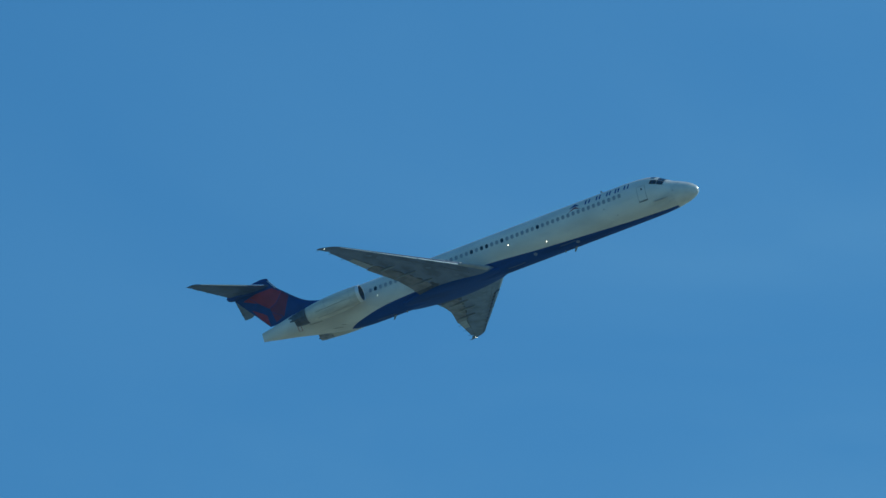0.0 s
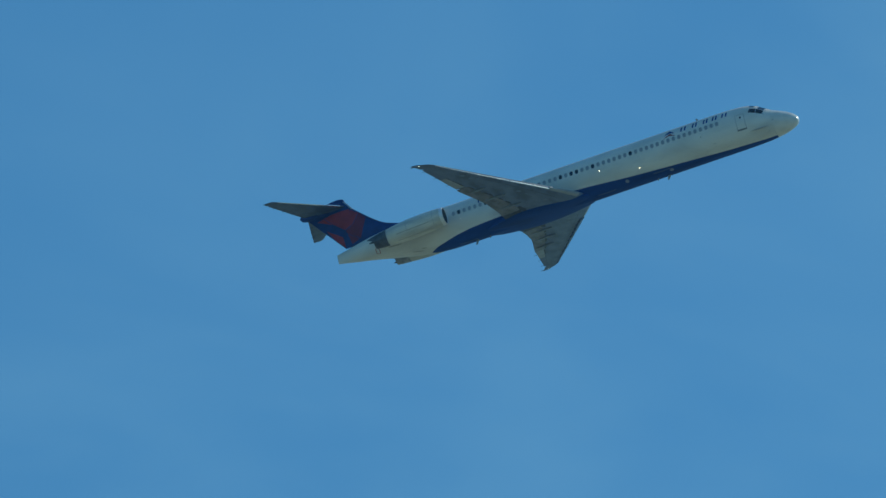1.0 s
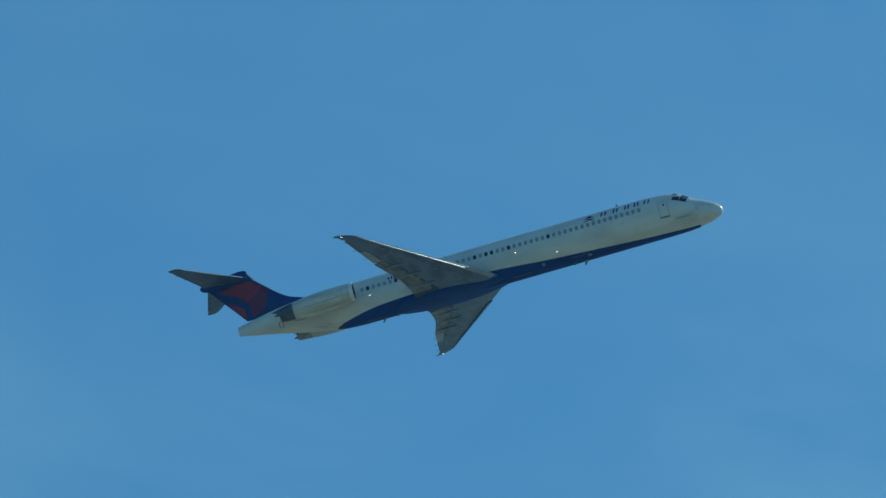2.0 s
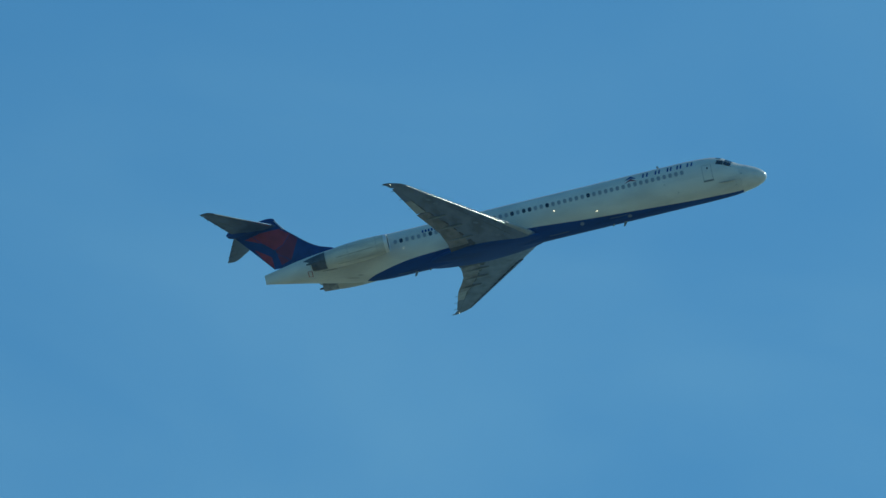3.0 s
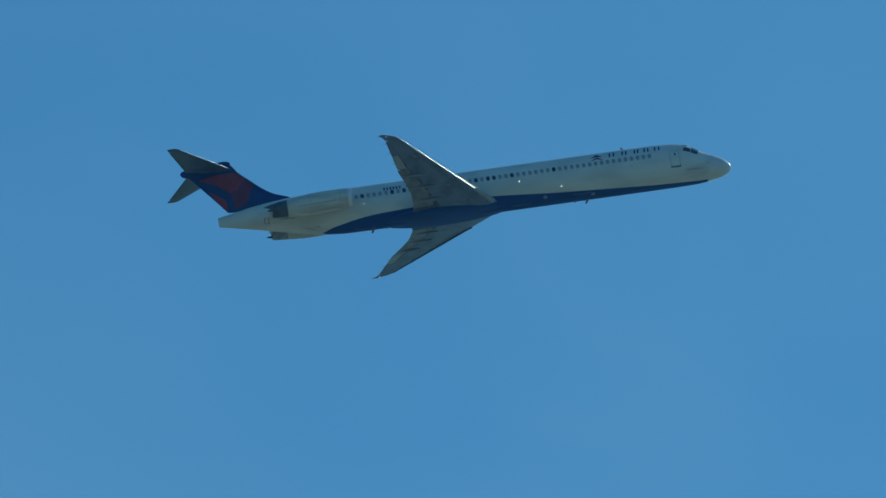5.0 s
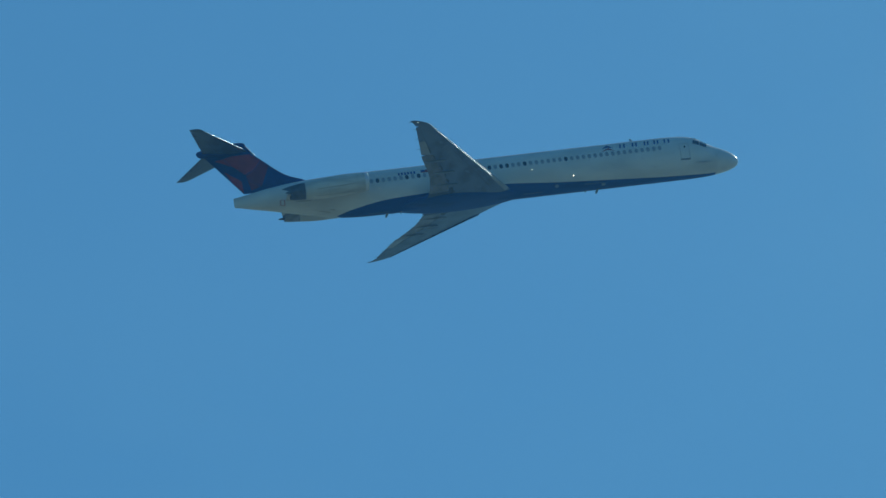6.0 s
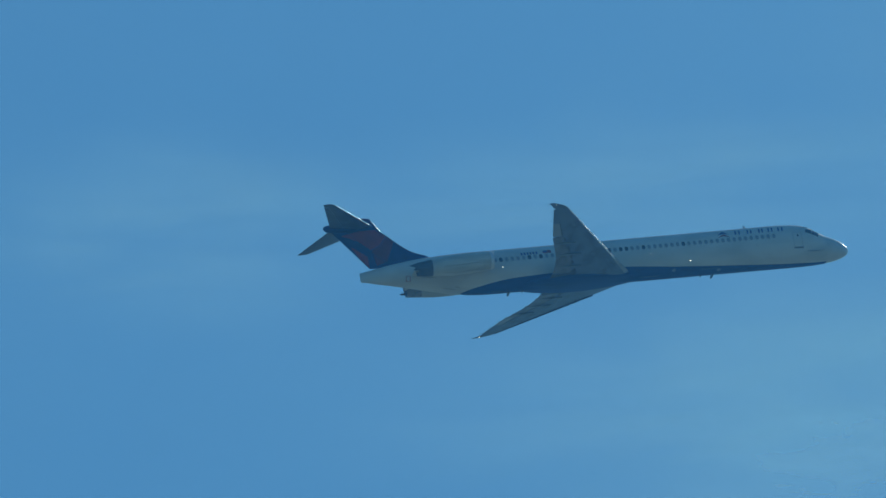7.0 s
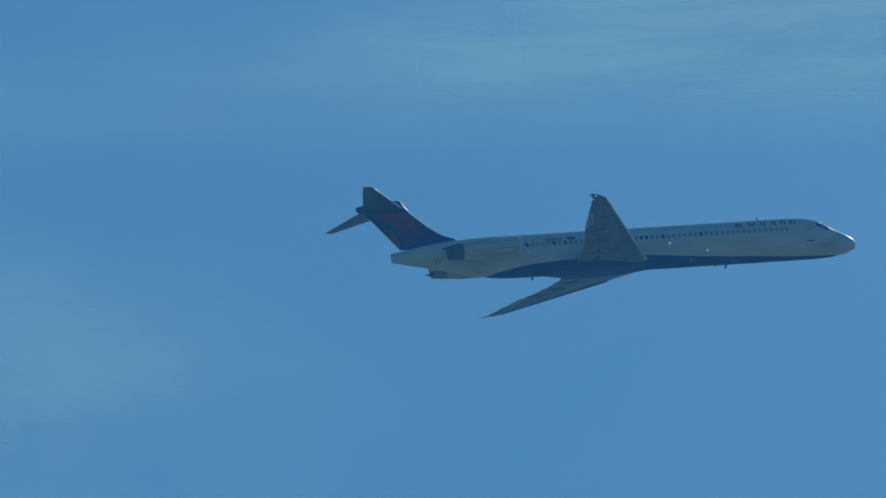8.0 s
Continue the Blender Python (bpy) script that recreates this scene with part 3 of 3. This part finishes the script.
def build_windows():
    for side in (-1, 1):
        a0 = side * angle_at(14.05, 0.44)
        bm = bmesh.new()
        patch(bm, oval(14.05, a0, 0.155, 7.0), 0.010)
        f0 = part("window", bm, FRAME_M, airliner)
        bm = bmesh.new()
        patch(bm, oval(14.05, a0, 0.115, 5.3), 0.016)
        p0 = part("pane", bm, PANE_PALE, f0)
        pale, dark = p0.data, p0.data.copy()
        dark.materials[0] = PANE_DARK
        for v in dark.vertices:
            c = p0.data.vertices[v.index].co
            v.co = Vector((c.x + (c.x - 5.95) * 0.25, c.y, 0.44 + (c.z - 0.44) * 1.2))
        for i in range(50):
            if i == 16:
                f, p = f0, p0
            else:
                f, p = new("window", f0.data), new("pane", pale)
                f.parent, p.parent = airliner, f
                f.location.x = 14.05 - (FIRST + i * PITCH)
            if i in DARK:
                p.data = dark


build_windows()


# ---- cockpit panes, door, markings, lamps ----
def plate(name, corners, material, out=0.012, label="", per=4, parent=None):
    bm = bmesh.new()
    patch(bm, fine_outline(corners, per), out)
    return part(name, bm, material, parent or airliner, label)


for side in (-1, 1):
    for pts in ([(2.18, 3), (2.40, 44), (2.88, 42), (2.80, 3)], [(2.40, 48), (2.58, 67), (3.05, 66), (2.95, 46)], [(2.99, 46), (3.09, 66), (3.63, 64), (3.5, 47)],
                [(3.12, 24), (3.24, 38), (3.58, 34), (3.48, 22)]):
        plate("cockpit_window", [(s, side * a) for s, a in pts], GLASS, 0.012, "dark cockpit window")


def strip(name, points, width, material, out=0.012, label=""):
    """A thin band along (station, angle) points of the skin."""
    bm = bmesh.new()
    vs = []
    for k, (s, a) in enumerate(points):
        p0, p1 = points[max(0, k - 1)], points[min(len(points) - 1, k + 1)]
        ds, da = p1[0] - p0[0], (p1[1] - p0[1]) * radians(1) * 1.7
        n = math.hypot(ds, da) or 1
        ws, wa = -da / n * width / 2, ds / n * width / 2 / (radians(1) * 1.7)
        vs.append([bm.verts.new(skin(s + ws, a + wa, out)), bm.verts.new(skin(s - ws, a - wa, out))])
    for a, b in zip(vs, vs[1:]):
        bm.faces.new((a[0], a[1], b[1], b[0]))
    return part(name, bm, material, airliner, label)


for side in (-1, 1):
    strip("windshield_frame", [(2.10, side * 2), (2.20, side * 18), (2.28, side * 46), (2.5, side * 67)], 0.04, METAL, 0.014, "metal windshield frame")
    strip("windshield_frame", [(2.34, side * 46), (2.6, side * 45), (2.92, side * 44)], 0.035, METAL, 0.014, "metal windshield frame")


def build_door():
    a = lambda z, s: -angle_at(s, z)
    s0, s1, z0, z1 = 4.02, 4.76, -0.70, 0.62
    door = plate("service_door", [(s0, a(z0, s0)), (s1, a(z0, s1)), (s1, a(z1, s1)), (s0, a(z1, s0))], WHITE, 0.006, "white service door, shut", 6)
    edge = [(s0, a(z0, s0)), (s0, a(z1, s0)), (s1, a(z1, s1)), (s1, a(z0, s1))]
    fine = []
    for p, q in zip(edge, edge[1:]):
        fine += [(p[0] + (q[0] - p[0]) * k / 6, p[1] + (q[1] - p[1]) * k / 6) for k in range(6)]
    st = strip("door_seam", fine + [edge[-1]], 0.05, FRAME_M, 0.014, "grey door seam")
    st.parent = door
    st = strip("door_sill", [(s0 - 0.04, a(z0, s0)), ((s0 + s1) / 2, a(z0, (s0 + s1) / 2)), (s1 + 0.04, a(z0, s1))], 0.13, BARE, 0.016, "dark door sill")
    st.parent = door
    w = plate("door_window", oval(4.34, a(0.33, 4.34), 0.07, 3.2), PANE_DARK, 0.016, "", 1)
    w.parent = door


build_door()

# airline title as plain slanted blocks, and the emblem as plain shapes
for s, w in ((9.34, 0.54), (8.33, 0.48), (7.36, 0.44), (6.56, 0.46), (5.70, 0.54)):
    hi, lo = angle_at(s, 1.31), angle_at(s, 0.88)
    for c in (s + w * 0.3, s - w * 0.3):
        plate("title_bar", [(c + 0.065, -lo), (c - 0.065, -lo), (c - 0.145, -hi), (c - 0.015, -hi)], BLUE, 0.01, "dark blue bar of the airline title")
hi, mid_, lo = angle_at(10.5, 1.34), angle_at(10.5, 0.98), angle_at(10.5, 0.68)
plate("emblem", [(11.0, -mid_), (10.5, -(mid_ - 4)), (10.08, -mid_), (10.5, -hi)], BLUE, 0.01, "dark blue emblem wedge")
plate("emblem", [(11.08, -lo), (10.54, -(mid_ + 3)), (10.02, -lo), (10.5, -(mid_ - 2))], RED, 0.012, "red emblem wedge")
for k in range(6):
    s = 27.60 - k * 0.25
    hi, lo = -angle_at(s, 0.94), -angle_at(s, 0.68)
    plate("registration_bar", [(s + 0.07, lo), (s - 0.07, lo), (s - 0.07, hi), (s + 0.07, hi)], BLUE, 0.01, "dark bar of the registration")
for sa, sb, za, zb, m in ((25.82, 25.48, 0.80, 0.98, BLUE), (25.46, 25.12, 0.80, 0.98, RED), (25.82, 25.12, 0.70, 0.79, RED)):
    lo, hi = -angle_at(25.5, za), -angle_at(25.5, zb)
    plate("flag_field", [(sa, lo), (sb, lo), (sb, hi), (sa, hi)], m, 0.01, "small painted flag beside the registration")
mid_ = -angle_at(37.15, -0.25)
for sa, aa, sb, ab in ((36.97, -12, 37.33, -12), (36.97, 12, 37.33, 12), (36.99, -12, 36.99, 12), (37.31, -12, 37.31, 12)):
    strip("red_square", [(sa + (sb - sa) * k / 4, mid_ + aa + (ab - aa) * k / 4) for k in range(5)], 0.06, RED_LINE, 0.012, "thin red square marking")


def lamp_on(s, z, r=0.018):
    bm = bmesh.new()
    p = skin(s, -angle_at(s, z), 0.02)
    bmesh.ops.create_uvsphere(bm, u_segments=12, v_segments=8, radius=r, matrix=Matrix.Translation(p))
    part("flood_lamp", bm, LAMP, airliner, "lit white flood lamp")


lamp_on(13.63, -0.985)
lamp_on(16.93, -0.178)
lamp_on(29.36, -0.23, 0.012)


def blade(name, s, deg, h, c, sweep, material, label=""):
    bm = bmesh.new()
    base, top = skin(s, deg, -0.05), skin(s, deg, h)
    up = (top - base).normalized()
    rings = []
    for t in (0, 0.5, 1):
        cc, mid = c * (1 - 0.45 * t), base.lerp(top, t) + Vector((-sweep * t, 0, 0))
        side = up.cross(Vector((1, 0, 0))).normalized()
        rings.append([mid + Vector((cc / 2 * math.cos(q), 0, 0)) + side * (0.025 * math.sin(q)) for q in np.linspace(0, 2 * math.pi, 13)[:-1]])
    loft(bm, rings, cap_start=True, cap_end=True)
    part(name, bm, material, airliner, label)


blade("antenna", 11.6, 180, 0.38, 0.30, 0.22, PANEL, "pale blade antenna below the belly")
blade("antenna", 12.6, 180, 0.16, 0.20, 0.08, PANEL, "pale blade antenna below the belly")
blade("antenna", 28.78, 180, 0.36, 0.28, 0.2, PANEL, "pale blade antenna below the belly")
blade("antenna", 27.65, 180, 0.16, 0.18, 0.08, PANEL, "pale blade antenna below the belly")
blade("antenna", 8.2, 0, 0.30, 0.25, 0.15, PANEL, "pale blade antenna on the crown")
for side in (-1, 1):
    # nose strake
    bm = bmesh.new()
    rings = []
    for s in stations(2.35, 3.62, 0.15):
        t = (s - 2.35) / 1.27
        h = 0.16 * max(0.0, math.sin(math.pi * min(1, 0.1 + t * 0.85))) ** 0.7
        a = side * angle_at(s, -1.0)
        rings.append([skin(s, a - 0.7, -0.02), skin(s, a - 0.25, h), skin(s, a + 0.25, h), skin(s, a + 0.7, -0.02)])
    loft(bm, rings, cap_start=True, cap_end=True)
    part("nose_strake", bm, PANEL, airliner, "pale nose strake")
for s, y, r in ((15.02, -0.93, 0.16), (11.2, -0.62, 0.17)):
    a = -180 + math.degrees(math.asin(-y / 1.67))
    plate("belly_lens", oval(s, a, r, r * 34, 16, 2), LENS, 0.012, "pale round belly lens", 1)
for s, z, r in ((1.80, -0.62, 0.06), (2.35, -1.35, 0.05), (1.35, 0.02, 0.05), (7.93, -0.23, 0.06), (6.97, -1.04, 0.05)):
    plate("sensor", oval(s, -angle_at(s, z), r, r * 36, 10, 2), BARE if s < 3 else FRAME_M, 0.012, "", 1)

# pale access marks on the belly and dark drain marks by the engines
MARK = mat("faded belly mark", (0.06, 0.11, 0.26), 0.5, vary=0.4)
for s0, s1, a in ((16.2, 17.8, 161), (11.3, 12.75, 150), (28.7, 30.3, 170)):
    strip("belly_mark", [(s0 + (s1 - s0) * k / 6, -a - 1.5 * math.sin(k / 6 * math.pi)) for k in range(7)], 0.10, MARK, 0.010, "faded access mark")
for s0, s1, a0, a1 in ((33.4, 34.3, 158, 156), (34.9, 36.1, 118, 120), (33.0, 33.4, 148, 147)):
    strip("drain_stain", [(s0 + (s1 - s0) * k / 5, -(a0 + (a1 - a0) * k / 5)) for k in range(6)], 0.06, DRAIN_AND_SHADE, 0.014, "brown drain stain")
strip("body_seam", [(1.93, a) for a in range(-176, 177, 8)], 0.014, FRAME_M, 0.008, "grey radome seam")

# ---- thin high cloud, and low sheets standing in for haze ----
def cloud_material(name, most, scale, radial, low=0.36, high=0.78, tone=(0.70, 1.0, 0.98, 1)):
    """White ice cloud, tinted blue for the haze sheets: clear to translucent by soft noise, fading out towards the edge
    of a patch.
    """
    m = bpy.data.materials.new(name)
    m.use_nodes = True
    n, l = m.node_tree.nodes, m.node_tree.links
    n.remove(n["Principled BSDF"])
    tc = n.new("ShaderNodeTexCoord")
    mp = n.new("ShaderNodeMapping")
    mp.inputs["Scale"].default_value = scale
    l.new(tc.outputs["Object"], mp.inputs["Vector"])
    no = n.new("ShaderNodeTexNoise")
    no.inputs["Scale"].default_value, no.inputs["Detail"].default_value, no.inputs["Roughness"].default_value = 1.0, 6, 0.55
    no.inputs["Distortion"].default_value = 0.5
    l.new(mp.outputs["Vector"], no.inputs["Vector"])
    r = n.new("ShaderNodeMapRange")
    r.interpolation_type = "SMOOTHSTEP"
    for key, value in (("From Min", low), ("From Max", high), ("To Min", 0.0), ("To Max", most)):
        r.inputs[key].default_value = value
    l.new(no.outputs["Fac"], r.inputs["Value"])
    fac = r.outputs["Result"]
    ln = n.new("ShaderNodeVectorMath")
    ln.operation = "LENGTH"
    sc = n.new("ShaderNodeVectorMath")
    sc.operation = "MULTIPLY"
    sc.inputs[1].default_value = (1 / radial[0], 1 / radial[1], 0)
    l.new(tc.outputs["Object"], sc.inputs[0])
    l.new(sc.outputs["Vector"], ln.inputs[0])
    fade = n.new("ShaderNodeMapRange")
    fade.interpolation_type = "SMOOTHERSTEP"
    for key, value in (("From Min", 1.0), ("From Max", 0.05), ("To Min", 0.0), ("To Max", 1.0)):
        fade.inputs[key].default_value = value
    l.new(ln.outputs["Value"], fade.inputs["Value"])
    mul = n.new("ShaderNodeMath")
    mul.operation = "MULTIPLY"
    l.new(fac, mul.inputs[0])
    l.new(fade.outputs["Result"], mul.inputs[1])
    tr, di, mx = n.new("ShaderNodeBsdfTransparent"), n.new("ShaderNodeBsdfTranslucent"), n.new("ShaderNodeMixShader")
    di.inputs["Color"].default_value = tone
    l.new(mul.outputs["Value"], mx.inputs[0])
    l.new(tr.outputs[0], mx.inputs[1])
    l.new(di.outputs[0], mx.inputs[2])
    l.new(mx.outputs[0], n["Material Output"].inputs["Surface"])
    return m


def cloud(name, x, y, hx, hy, turn, most, scale, label, z=1950.0, low=0.36, high=0.78, tone=(0.70, 1.0, 0.98, 1)):
    bm = bmesh.new()
    bmesh.ops.create_grid(bm, x_segments=10, y_segments=8, size=1)
    for v in bm.verts:
        v.co = Vector((v.co.x * hx, v.co.y * hy, 3 * math.sin(v.co.x * 4 + v.co.y * 3)))
    me = bpy.data.meshes.new(name)
    bm.to_mesh(me)
    bm.free()
    me.materials.append(cloud_material(name, most, scale, (hx, hy), low, high, tone))
    ob = new(name, me)
    ob.matrix_world = pose(x, y, z, 0, 0, turn)
    tagged(ob, label, "cloud", kind="stuff")


cloud("cirrus_veil", 1050, 3330, 750, 520, -14, 0.17, (0.005, 0.003, 0.001), "thin wide veil of white cirrus in blue sky", 1960)
cloud("cirrus_veil", -800, 3560, 2300, 900, -4, 0.13, (0.0045, 0.003, 0.001), "very thin pale haze of cirrus across blue sky", 1740, 0.25, 0.8)
for x, y, hx, hy, turn, most, z in ((1215, 3120, 260, 105, -24, 1.0, 1950), (1068, 3217, 230, 70, -22, 0.30, 1946),
                                    (679, 3385, 110, 110, -12, 0.32, 1944), (850, 3310, 210, 80, -20, 0.32, 1942), (925, 3450, 220, 120, -27, 0.30, 1940)):
    cloud("cirrus_wisp", x, y, hx, hy, turn, most, (0.007, 0.016, 0.001), "faint soft wisp of white cirrus cloud", z, 0.2, 0.75)
cloud("cirrus_wisp", 1030, 3525, 230, 240, -20, 0.62, (0.006, 0.007, 0.001), "broad soft wisp of white cirrus cloud", 1948, 0.2, 0.8)
# tinted sheets added before the airliner; their colour imitates airlight over its dark parts
cloud("airlight_sheet", 0, 310, 520, 320, 0, 0.035, (0.02, 0.02, 0.001), "very thin blue-tinted sheet added as stand-in for haze", 150.0, -0.3, 0.6, (0.13, 0.36, 0.72, 1))
cloud("airlight_sheet", 98, 266, 120, 160, 0, 0.23, (0.02, 0.02, 0.001), "thin blue-tinted sheet added as stand-in for haze", 146.0, -0.3, 0.6, (0.145, 0.41, 0.70, 1))


# ---- what moves ----
def motions():
    """The climb: place and attitude of the airliner, smooth in time."""
    rows = []
    for k in range(81):
        t = k * 0.1
        u = (t - 4.0) / 4.0
        x = -69.116 + 331.915 * u + 1.096 * u**2 + 1.507 * u**3
        y = 728.216 + 5.670 * u - 15.485 * u**2 + 3.659 * u**3
        z = 394.824 + 31.812 * u + 0.197 * u**2 + 1.224 * u**3
        head = 0.020 - 4.791 * u - 0.324 * u**2
        pitch = 9.114 + 0.416 * u + 2.307 * u**2
        bank = 8.513 + 0.410 * u + 0.664 * u**2 + math.exp(-((t - 3.95) / 0.4) ** 2)
        rows.append((t, pose(x, y, z, bank, -pitch, head)))
    walk(airliner, rows)


motions()
